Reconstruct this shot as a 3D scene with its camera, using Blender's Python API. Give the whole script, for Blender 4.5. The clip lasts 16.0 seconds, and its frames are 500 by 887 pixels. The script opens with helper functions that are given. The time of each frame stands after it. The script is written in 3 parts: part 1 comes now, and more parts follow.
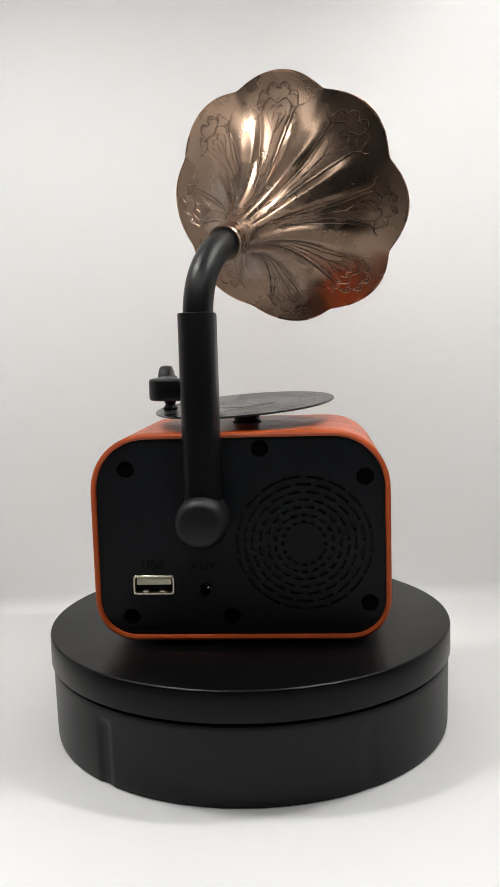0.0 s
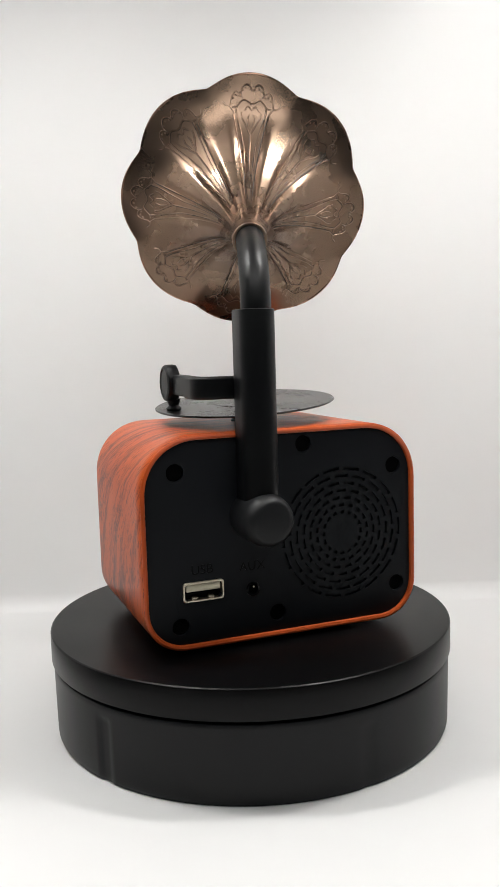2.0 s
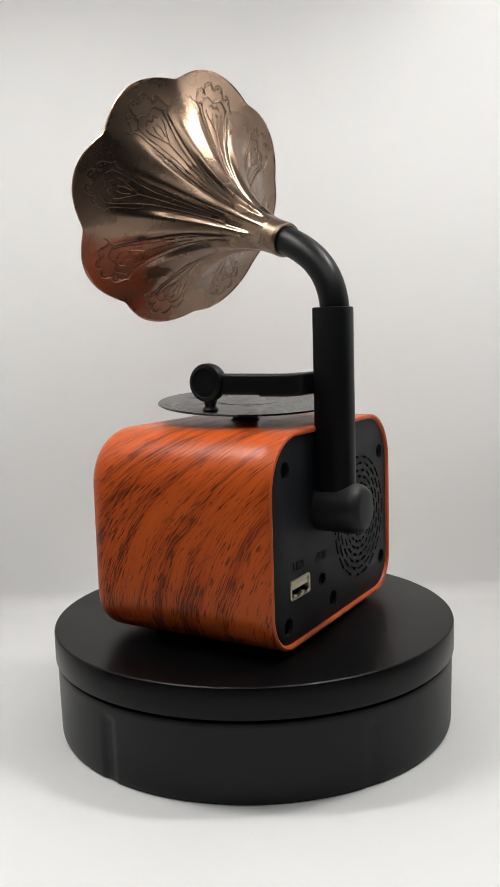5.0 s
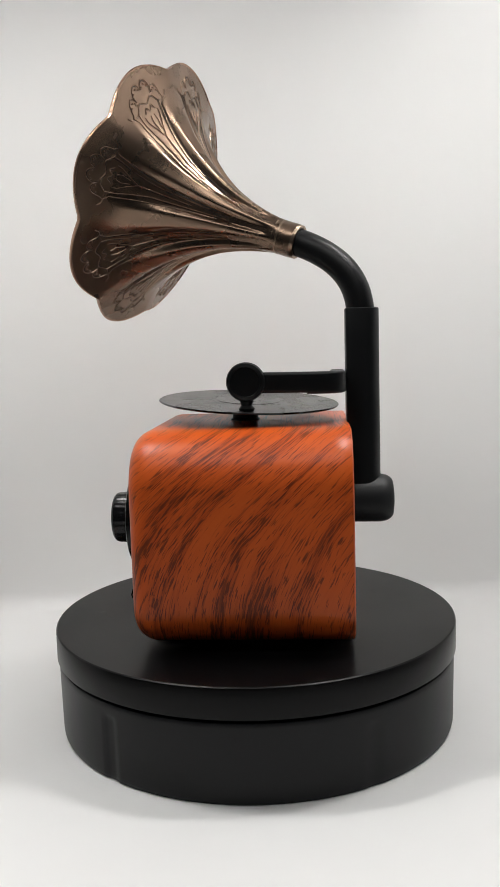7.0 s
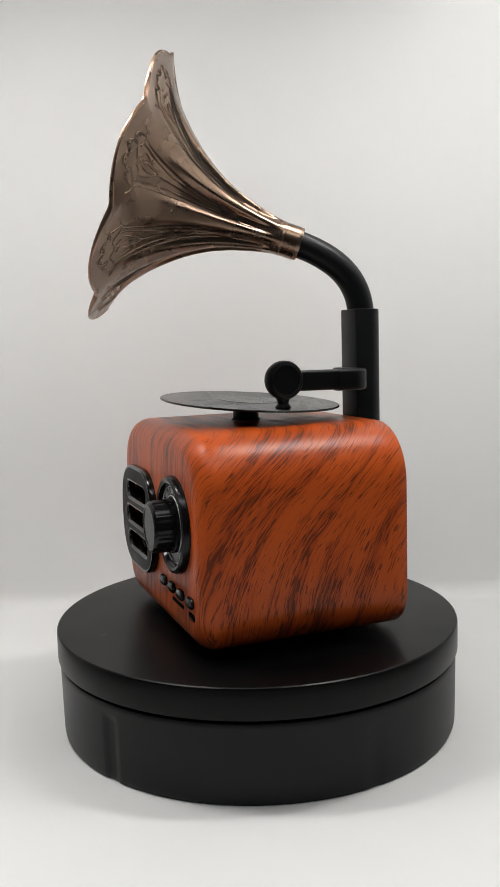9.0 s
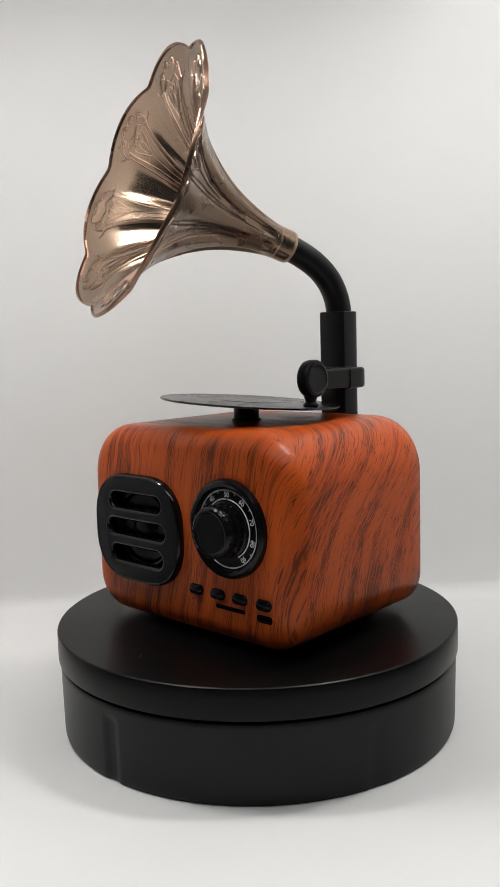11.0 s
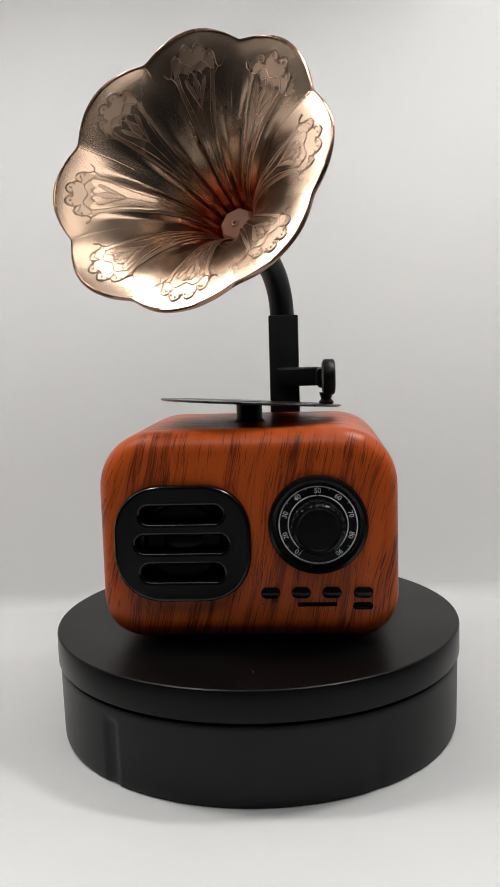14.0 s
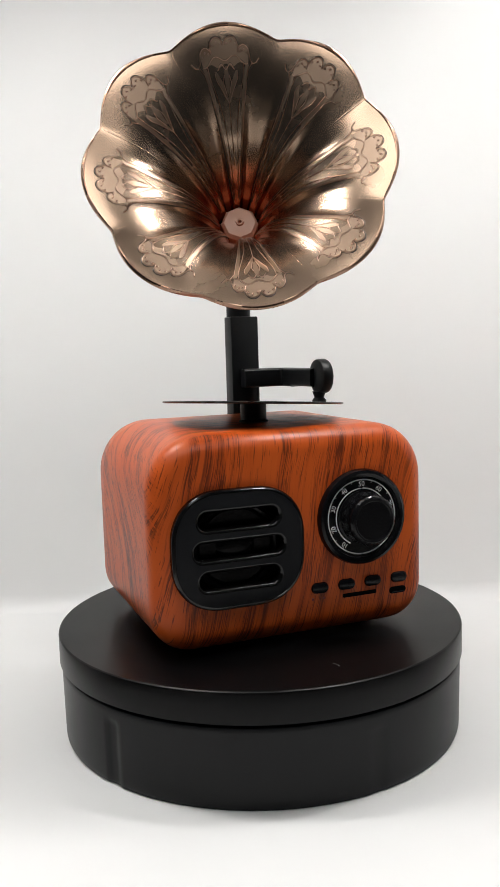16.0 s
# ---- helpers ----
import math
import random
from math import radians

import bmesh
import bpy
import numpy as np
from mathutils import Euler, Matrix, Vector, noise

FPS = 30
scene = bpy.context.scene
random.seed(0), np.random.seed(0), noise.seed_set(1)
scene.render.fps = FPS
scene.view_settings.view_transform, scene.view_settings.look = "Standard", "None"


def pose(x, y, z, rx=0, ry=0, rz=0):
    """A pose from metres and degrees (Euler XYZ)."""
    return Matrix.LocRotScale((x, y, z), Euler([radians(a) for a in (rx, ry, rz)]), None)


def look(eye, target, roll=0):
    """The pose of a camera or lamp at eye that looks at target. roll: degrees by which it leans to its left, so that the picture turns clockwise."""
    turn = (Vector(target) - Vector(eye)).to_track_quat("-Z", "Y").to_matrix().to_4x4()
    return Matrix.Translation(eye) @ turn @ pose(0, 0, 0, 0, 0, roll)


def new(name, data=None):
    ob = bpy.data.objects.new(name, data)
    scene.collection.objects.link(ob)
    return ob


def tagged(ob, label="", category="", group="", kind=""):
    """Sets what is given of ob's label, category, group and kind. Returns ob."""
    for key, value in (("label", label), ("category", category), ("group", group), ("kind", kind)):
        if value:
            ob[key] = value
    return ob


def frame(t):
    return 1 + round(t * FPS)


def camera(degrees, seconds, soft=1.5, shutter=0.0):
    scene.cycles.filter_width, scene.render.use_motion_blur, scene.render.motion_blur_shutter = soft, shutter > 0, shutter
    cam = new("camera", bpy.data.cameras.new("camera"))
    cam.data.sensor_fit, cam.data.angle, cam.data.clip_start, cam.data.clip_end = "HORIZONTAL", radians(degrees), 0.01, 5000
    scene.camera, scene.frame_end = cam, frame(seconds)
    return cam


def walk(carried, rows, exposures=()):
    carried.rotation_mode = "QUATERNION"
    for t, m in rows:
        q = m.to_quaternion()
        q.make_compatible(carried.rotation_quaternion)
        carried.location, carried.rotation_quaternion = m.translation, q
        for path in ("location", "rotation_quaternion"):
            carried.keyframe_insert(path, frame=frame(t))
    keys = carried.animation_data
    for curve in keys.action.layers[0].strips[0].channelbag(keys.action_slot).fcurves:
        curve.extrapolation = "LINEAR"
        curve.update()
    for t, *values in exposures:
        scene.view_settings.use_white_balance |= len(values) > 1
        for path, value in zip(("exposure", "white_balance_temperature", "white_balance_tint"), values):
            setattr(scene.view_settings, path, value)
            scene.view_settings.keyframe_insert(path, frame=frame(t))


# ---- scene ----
cam = camera(32.62, 16.0)
walk(cam, [
    (0.0, look((0, -0.2937, 0.1290), (0.00170, 0.00425, 0.09479), -1.66)),
    (0.5, look((0, -0.2937, 0.1290), (0.00173, 0.00425, 0.09441), -1.66)),
    (1.0, look((0, -0.2937, 0.1290), (0.00177, 0.00425, 0.09425), -1.66)),
    (1.5, look((0, -0.2937, 0.1290), (0.00180, 0.00425, 0.09422), -1.66)),
    (2.0, look((0, -0.2937, 0.1290), (0.00170, 0.00425, 0.09418), -1.66)),
    (2.5, look((0, -0.2937, 0.1290), (0.00111, 0.00425, 0.09412), -1.66)),
    (3.0, look((0, -0.2937, 0.1290), (0.00052, 0.00425, 0.09406), -1.66)),
    (3.5, look((0, -0.2937, 0.1290), (0.00042, 0.00425, 0.09398), -1.66)),
    (4.0, look((0, -0.2937, 0.1290), (0.00048, 0.00425, 0.09390), -1.66)),
    (6.5, look((0, -0.2937, 0.1290), (-0.00007, 0.00425, 0.09380), -1.66)),
    (7.0, look((0, -0.2935, 0.1290), (-0.00025, 0.00442, 0.09376), -1.66)),
    (7.5, look((0, -0.2934, 0.1290), (-0.00043, 0.00458, 0.09372), -1.66)),
    (8.0, look((0, -0.2932, 0.1290), (-0.00060, 0.00475, 0.09369), -1.66)),
    (8.5, look((0, -0.2930, 0.1290), (-0.00063, 0.00492, 0.09365), -1.66)),
    (9.0, look((0, -0.2929, 0.1290), (-0.00066, 0.00508, 0.09361), -1.66)),
    (11.5, look((0, -0.2929, 0.1290), (-0.00083, 0.00508, 0.09382), -1.66)),
    (12.0, look((0, -0.2929, 0.1290), (-0.00086, 0.00508, 0.09386), -1.66)),
    (12.5, look((0, -0.2929, 0.1290), (-0.00088, 0.00508, 0.09390), -1.66)),
    (13.0, look((0, -0.2929, 0.1290), (-0.00090, 0.00508, 0.09393), -1.66)),
    (13.5, look((0, -0.2929, 0.1290), (-0.00092, 0.00508, 0.09396), -1.66)),
    (14.0, look((0, -0.2920, 0.1290), (-0.00106, 0.00591, 0.09397), -1.66)),
    (14.5, look((0, -0.2912, 0.1290), (-0.00116, 0.00673, 0.09419), -1.66)),
    (15.0, look((0, -0.2912, 0.1290), (-0.00135, 0.00677, 0.09425), -1.66)),
    (15.5, look((0, -0.2911, 0.1290), (-0.00161, 0.00681, 0.09416), -1.66)),
    (16.0, look((0, -0.2911, 0.1290), (-0.00165, 0.00685, 0.09409), -1.66)),
], [(0.0, 0.02), (1.0, 0.1), (3.0, 0.1), (4.0, 0.0), (6.5, -0.12), (9.0, -0.18), (11.5, -0.2), (14.0, -0.25), (15.0, -0.27), (15.5, 0.1), (16.0, 0.12)])

# ---- light ----
def area_light(name, size_x, size_y, power, m, col=(1, 1, 1), spread=180):
    d = bpy.data.lights.new(name, "AREA")
    d.shape, d.size, d.size_y, d.energy, d.color = "RECTANGLE", size_x, size_y, power, col
    d.spread = radians(spread)
    ob = new(name, d)
    ob.matrix_world = m
    return ob


world = bpy.data.worlds.new("room_light")
scene.world = world
world.use_nodes = True
wbg = world.node_tree.nodes["Background"]
wbg.inputs[0].default_value, wbg.inputs[1].default_value = (0.82, 0.92, 1.0, 1), 0.03
# the two LED bars under the roof of the light box, running front to back
ROOF = 0.340
for lx, y0, y1 in ((-0.115, -0.14, 0.085), (0.112, -0.14, 0.100)):
    ym = (y0 + y1) / 2
    area_light("led_bar_light", 0.03, y1 - y0, 5.0 * (y1 - y0), look((lx, ym, ROOF - 0.0025), (lx * 0.75, ym, 0.0)), (1.0, 0.985, 0.96), 160)
# and an unseen wide fill lamp added along its front edge for the floor
area_light("front_fill_light", 0.27, 0.09, 0.37, look((0.0, -0.165, ROOF - 0.0025), (0.0, -0.12, 0.0)), (1.0, 0.985, 0.96), 170)
# added unseen lamps: one washes the top of the sheet, one its right corner
area_light("back_fill_light", 0.24, 0.012, 0.010, look((0.0, 0.095, ROOF - 0.012), (0.0, 0.128, 0.300)), (1.0, 0.985, 0.96), 150)
area_light("corner_fill_light", 0.03, 0.012, 0.013, look((0.114, 0.094, ROOF - 0.012), (0.138, 0.128, 0.297)), (1.0, 0.985, 0.96), 150)


# ---- materials ----
def nodes_of(name):
    m = bpy.data.materials.new(name)
    m.use_nodes = True
    return m, m.node_tree.nodes, m.node_tree.links, m.node_tree.nodes["Principled BSDF"]


def math_node(n, l, op, a, b=None, c=None):
    k = n.new("ShaderNodeMath")
    k.operation = op
    for i, v in enumerate((a, b, c)):
        if v is None:
            continue
        if isinstance(v, (int, float)):
            k.inputs[i].default_value = v
        else:
            l.new(v, k.inputs[i])
    return k.outputs[0]


def noise_node(n, l, vec, scale, detail=4.0, rough=0.55, distort=0.0):
    k = n.new("ShaderNodeTexNoise")
    k.inputs["Scale"].default_value, k.inputs["Detail"].default_value = scale, detail
    k.inputs["Roughness"].default_value, k.inputs["Distortion"].default_value = rough, distort
    l.new(vec, k.inputs["Vector"])
    return k.outputs[0]


def ramp(n, l, fac, stops):
    k = n.new("ShaderNodeValToRGB")
    el = k.color_ramp.elements
    while len(el) < len(stops):
        el.new(0.5)
    for e, (p, c) in zip(el, stops):
        e.position, e.color = p, (*c, 1)
    l.new(fac, k.inputs[0])
    return k.outputs[0]


def bump(n, l, height, bsdf, strength, distance):
    k = n.new("ShaderNodeBump")
    k.inputs["Strength"].default_value, k.inputs["Distance"].default_value = strength, distance
    l.new(height, k.inputs["Height"])
    l.new(k.outputs[0], bsdf.inputs["Normal"])


def surface(name, col, rough, metal=0.0, vary=0.12, scale=60.0, relief=0.1, grain=2500.0, coat=0.0, spec=0.5):
    """A plain surface with slow tonal change, fine grain and uneven gloss."""
    m, n, l, b = nodes_of(name)
    at = n.new("ShaderNodeTexCoord").outputs["Object"]
    slow = noise_node(n, l, at, scale, 5)
    fine = noise_node(n, l, at, grain, 2)
    lo, hi = [tuple(min(1, c * f) for c in col) for f in (1 - vary, 1 + vary)]
    l.new(ramp(n, l, slow, [(0.3, lo), (0.7, hi)]), b.inputs["Base Color"])
    l.new(ramp(n, l, slow, [(0.3, (rough * 0.9,) * 3), (0.75, (min(1, rough * 1.15),) * 3)]), b.inputs["Roughness"])
    b.inputs["Metallic"].default_value, b.inputs["Coat Weight"].default_value = metal, coat
    b.inputs["Specular IOR Level"].default_value = spec
    b.inputs["Coat Roughness"].default_value = 0.12
    bump(n, l, fine, b, relief, 0.0002)
    return m


def wood_print():
    """Orange wood print: upright fine grain on the front, sweeping broken streaks round the sleeve."""
    m, n, l, b = nodes_of("orange wood print")
    at = n.new("ShaderNodeTexCoord").outputs["Object"]
    s = n.new("ShaderNodeSeparateXYZ")
    l.new(at, s.inputs[0])
    x, y, z = s.outputs
    warp = noise_node(n, l, at, 24.0, 2)
    wob = math_node(n, l, "MULTIPLY_ADD", warp, 0.006, -0.003)
    # across the grain on the sleeve: the streaks lean towards the back as they rise
    lean = math_node(n, l, "MULTIPLY_ADD", math_node(n, l, "MULTIPLY", z, z), 4.0, math_node(n, l, "MULTIPLY", z, 0.1))
    lean = math_node(n, l, "MULTIPLY_ADD", math_node(n, l, "POWER", z, 3.0), 75.0, lean)
    across = math_node(n, l, "ADD", math_node(n, l, "ADD", y, lean), wob)
    along = math_node(n, l, "MULTIPLY_ADD", y, -0.5, z)

    def grain(a, ka, b_, kb, c, kc, detail, rough):
        k = n.new("ShaderNodeCombineXYZ")
        for i, (v, f) in enumerate(((a, ka), (b_, kb), (c, kc))):
            if isinstance(v, (int, float)):
                k.inputs[i].default_value = v
            else:
                l.new(math_node(n, l, "MULTIPLY", v, f), k.inputs[i])
        return noise_node(n, l, k.outputs[0], 1.0, detail, rough)

    # short pore dashes, long hair lines and broad growth bands, first round the sleeve, then on the front
    side_dash = grain(across, 2100.0, along, 190.0, x, 60.0, 2.0, 0.5)
    side_line = grain(across, 1500.0, along, 40.0, x, 30.0, 2.0, 0.6)
    side_band = grain(across, 190.0, along, 17.0, x, 16.0, 3.0, 0.6)
    fwob = math_node(n, l, "MULTIPLY_ADD", noise_node(n, l, at, 22.0, 2), 0.006, math_node(n, l, "MULTIPLY", z, 0.2))
    xc = math_node(n, l, "MAXIMUM", math_node(n, l, "MINIMUM", x, 0.038), -0.038)
    xs = math_node(n, l, "MULTIPLY_ADD", math_node(n, l, "SUBTRACT", x, xc), 0.6, xc)
    fx = math_node(n, l, "ADD", xs, fwob)
    front_dash = grain(fx, 2700.0, z, 105.0, 4.3, 1, 2.0, 0.5)
    front_line = grain(fx, 1700.0, z, 30.0, 9.1, 1, 3.0, 0.6)
    front_band = grain(fx, 230.0, z, 13.0, 5.75, 1, 3.0, 0.6)
    is_front = n.new("ShaderNodeMapRange")
    l.new(y, is_front.inputs[0])
    is_front.inputs[1].default_value, is_front.inputs[2].default_value = 0.0260, 0.0345

    def mixf(a, bb):
        k = n.new("ShaderNodeMix")
        l.new(is_front.outputs[0], k.inputs[0])
        l.new(a, k.inputs[2])
        l.new(bb, k.inputs[3])
        return k.outputs[0]

    dash, line, band = mixf(side_dash, front_dash), mixf(math_node(n, l, "ADD", side_line, -0.045), front_line), mixf(side_band, front_band)

    def step(v, lo, hi):
        k = n.new("ShaderNodeMapRange")
        k.interpolation_type = "SMOOTHSTEP"
        l.new(v, k.inputs[0])
        k.inputs[1].default_value, k.inputs[2].default_value = lo, hi
        return k.outputs[0]

    dense = math_node(n, l, "MULTIPLY_ADD", band, 1.0, -0.5)
    pores = step(math_node(n, l, "ADD", dash, math_node(n, l, "MULTIPLY", dense, 0.54)), 0.545, 0.64)
    hairs = step(math_node(n, l, "ADD", line, math_node(n, l, "MULTIPLY", dense, 0.55)), 0.50, 0.70)
    dark = math_node(n, l, "MAXIMUM", math_node(n, l, "MULTIPLY", pores, 0.8), math_node(n, l, "MULTIPLY", hairs, 0.62))
    tone = ramp(n, l, band, [(0.30, (0.62, 0.108, 0.016)), (0.50, (0.58, 0.094, 0.013)), (0.68, (0.42, 0.061, 0.009))])
    mix = n.new("ShaderNodeMix")
    mix.data_type = "RGBA"
    l.new(dark, mix.inputs[0])
    l.new(tone, mix.inputs[6])
    mix.inputs[7].default_value = (0.085, 0.019, 0.0075, 1)
    l.new(mix.outputs[2], b.inputs["Base Color"])
    l.new(ramp(n, l, warp, [(0.3, (0.33,) * 3), (0.7, (0.42,) * 3)]), b.inputs["Roughness"])
    b.inputs["Specular IOR Level"].default_value = 0.2
    b.inputs["Coat Weight"].default_value, b.inputs["Coat Roughness"].default_value = 0.16, 0.3
    bump(n, l, dark, b, 0.10, -0.00015)
    return m


def bronze(name, col, rough):
    """Satin antique bronze with a patchy patina and fine brushing."""
    m, n, l, b = nodes_of(name)
    at = n.new("ShaderNodeTexCoord").outputs["Object"]
    slow = noise_node(n, l, at, 70.0, 4)
    fine = noise_node(n, l, at, 1800.0, 2)
    l.new(ramp(n, l, slow, [(0.3, tuple(c * 0.86 for c in col)), (0.7, col)]), b.inputs["Base Color"])
    l.new(ramp(n, l, slow, [(0.3, (rough * 0.9,) * 3), (0.7, (rough * 1.15,) * 3)]), b.inputs["Roughness"])
    b.inputs["Metallic"].default_value = 1.0
    bump(n, l, fine, b, 0.012, 0.0001)
    return m


def bronze_inside():
    """The inside of the horn: the base colour turns from bronze to copper red deep in the throat."""
    m = bronze("bronze turning copper red in the throat", (0.40, 0.284, 0.205), 0.25)
    n, l = m.node_tree.nodes, m.node_tree.links
    b = n["Principled BSDF"]
    was = b.inputs["Base Color"].links[0].from_socket
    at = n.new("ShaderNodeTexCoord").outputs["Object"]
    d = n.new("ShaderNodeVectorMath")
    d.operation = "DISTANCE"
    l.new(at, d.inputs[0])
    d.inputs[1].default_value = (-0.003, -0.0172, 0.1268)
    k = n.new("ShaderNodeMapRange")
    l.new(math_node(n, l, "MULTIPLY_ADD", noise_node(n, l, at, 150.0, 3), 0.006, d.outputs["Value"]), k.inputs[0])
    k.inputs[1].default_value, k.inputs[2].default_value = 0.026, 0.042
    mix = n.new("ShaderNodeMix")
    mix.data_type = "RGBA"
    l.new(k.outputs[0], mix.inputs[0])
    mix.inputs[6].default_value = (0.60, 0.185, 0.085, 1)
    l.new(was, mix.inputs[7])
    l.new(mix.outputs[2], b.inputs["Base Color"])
    return m


WOOD = wood_print()
BRONZE = bronze("satin antique bronze", (0.255, 0.176, 0.126), 0.27)
PLUG = surface("pink copper paint", (0.62, 0.34, 0.235), 0.4, vary=0.06, relief=0.03)
COPPER = bronze("rosy copper", (0.42, 0.262, 0.188), 0.27)
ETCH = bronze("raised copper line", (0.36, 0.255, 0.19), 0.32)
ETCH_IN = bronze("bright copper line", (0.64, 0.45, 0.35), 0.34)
COLLAR = bronze("lighter bronze", (0.33, 0.245, 0.18), 0.3)
INSIDE = bronze_inside()
FROST = bronze("frosted copper etching", (0.38, 0.270, 0.196), 0.36)
DARK_LINE = surface("dark brown line", (0.035, 0.022, 0.015), 0.5)
TURNTABLE = surface("charcoal satin plastic", (0.0058, 0.0063, 0.0070), 0.38, vary=0.16, scale=18, relief=0.12, spec=0.22)
# the drum's plastic again, with the top's darker shading put into its colour
TOP_PLATE = surface("charcoal plastic darkened for the shaded top", (0.0022, 0.0022, 0.0025), 0.32, vary=0.12, scale=25, relief=0.08, spec=0.15)
PANEL = surface("black textured plastic", (0.0075, 0.0088, 0.0108), 0.5, vary=0.12, relief=0.25, grain=3500, spec=0.2)
POST = surface("matt black plastic tube", (0.0035, 0.004, 0.0045), 0.4, vary=0.15, relief=0.12, spec=0.24)
BOSS = surface("satin black boss plastic", (0.010, 0.0108, 0.012), 0.5, vary=0.15, relief=0.12, spec=0.34)
LIP = surface("polished black lip", (0.004, 0.004, 0.004), 0.12, vary=0.05, relief=0.0, coat=0.12, spec=0.3)
GLOSSY = surface("gloss black plastic", (0.005, 0.005, 0.006), 0.22, vary=0.1, relief=0.0, spec=0.25)
GRILLE = surface("black satin grille plastic", (0.006, 0.0066, 0.008), 0.5, vary=0.12, relief=0.2, grain=3500, spec=0.2)
SLOT = surface("semi-gloss black cone", (0.002, 0.002, 0.002), 0.22, vary=0.1, relief=0.1, spec=0.12)
HOLE = surface("dark recess", (0.002, 0.002, 0.002), 0.8, vary=0.1, spec=0.05)
STEEL = surface("nickel plated steel", (0.60, 0.54, 0.43), 0.3, metal=1.0, vary=0.08)
TONGUE = surface("cream port tongue", (0.72, 0.66, 0.50), 0.5)
WHITE_INK = surface("white ink", (0.8, 0.8, 0.8), 0.5, vary=0.05)
DARK_INK = surface("moulded lettering", (0.0015, 0.0015, 0.002), 0.3, vary=0.1, spec=0.1)
VINYL = surface("white vinyl sheet", (0.80, 0.80, 0.795), 0.55, vary=0.015, scale=9, relief=0.04, spec=0.3)
CASE = surface("white light box lining", (0.80, 0.80, 0.80), 0.6, vary=0.02, scale=12)
RED_DOT = surface("dull red indicator", (0.18, 0.02, 0.012), 0.3)


# ---- mesh helpers (millimetres in, metres out) ----
def part(name, bm, material, parent=None, label="", lift=0.0, smooth=35):
    bmesh.ops.transform(bm, matrix=Matrix.Scale(0.001, 4) @ Matrix.Translation((0, 0, -lift)), verts=bm.verts)
    bmesh.ops.recalc_face_normals(bm, faces=bm.faces)
    me = bpy.data.meshes.new(name)
    bm.to_mesh(me)
    bm.free()
    me.materials.append(material)
    if smooth:
        me.polygons.foreach_set("use_smooth", [True] * len(me.polygons))
        me.set_sharp_from_angle(angle=radians(smooth))
    ob = new(name, me)
    ob.parent = parent
    return tagged(ob, label)


def lathe(profile, seg=48, m=None):
    """Turned solid: (radius, height) pairs about z; radius 0 closes an end."""
    bm = bmesh.new()
    rings = []
    for r, z in profile:
        if r <= 0:
            rings.append([bm.verts.new((0, 0, z))])
        else:
            rings.append([bm.verts.new((r * math.cos(2 * math.pi * i / seg), r * math.sin(2 * math.pi * i / seg), z)) for i in range(seg)])
    skin(bm, rings)
    if m is not None:
        bmesh.ops.transform(bm, matrix=m, verts=bm.verts)
    return bm


def skin(bm, rings):
    for a, b in zip(rings, rings[1:]):
        k = max(len(a), len(b))
        for i in range(k):
            j = (i + 1) % k
            if len(a) == 1 and len(b) == 1:
                continue
            if len(a) == 1:
                bm.faces.new((a[0], b[i], b[j]))
            elif len(b) == 1:
                bm.faces.new((a[i], a[j], b[0]))
            else:
                bm.faces.new((a[i], a[j], b[j], b[i]))


def round_rect(x0, x1, z0, z1, r_low, r_high, k=10, power=2.0):
    """Outline in x, z with rounded corners, anticlockwise from the lower right."""
    out = []
    for cx, cz, r, a0 in ((x1 - r_low, z0 + r_low, r_low, -90), (x1 - r_high, z1 - r_high, r_high, 0), (x0 + r_high, z1 - r_high, r_high, 90), (x0 + r_low, z0 + r_low, r_low, 180)):
        for i in range(k + 1):
            a = radians(a0 + 90 * i / k)
            c, s = math.cos(a), math.sin(a)
            e = 2.0 / power
            out.append((cx + r * math.copysign(abs(c) ** e, c), cz + r * math.copysign(abs(s) ** e, s)))
    return out


def loft(loops, cap0=True, cap1=True):
    """Skin over closed loops of 3D points."""
    bm = bmesh.new()
    rings = [[bm.verts.new(p) for p in lp] for lp in loops]
    skin(bm, rings)
    if cap0:
        bm.faces.new(rings[0])
    if cap1:
        bm.faces.new(rings[-1])
    return bm


def slab(outline, y0, y1, edge=0.4, both=True):
    """A plate in x, z between y0 and y1 with softened edges, from an outline function of the inset."""
    sgn = 1 if y1 > y0 else -1
    steps = [(edge, y0), (edge * 0.3, y0 + sgn * edge * 0.3), (0, y0 + sgn * edge)] if both else [(0, y0)]
    steps += [(0, y1 - sgn * edge), (edge * 0.3, y1 - sgn * edge * 0.3), (edge, y1)]
    return loft([[(x, y, z) for x, z in outline(i)] for i, y in steps])


def tube(path, radius, seg=24, caps=True):
    """A round bar along a list of points; radius may be a list."""
    pts = [Vector(p) for p in path]
    up = Vector((1, 0, 0))
    loops = []
    for i, p in enumerate(pts):
        d = (pts[min(i + 1, len(pts) - 1)] - pts[max(i - 1, 0)]).normalized()
        a = (up - d * up.dot(d)).normalized()
        b = d.cross(a)
        r = radius[i] if isinstance(radius, (list, tuple)) else radius
        loops.append([p + (a * math.cos(2 * math.pi * k / seg) + b * math.sin(2 * math.pi * k / seg)) * r for k in range(seg)])
    return loft(loops, caps, caps)


def facing(x, y, z, front=True):
    """Pose whose local z points out of the front (+y) or the back (-y) of the cabinet."""
    return Matrix.Translation((x, y, z)) @ Matrix.Rotation(radians(-90 if front else 90), 4, "X")


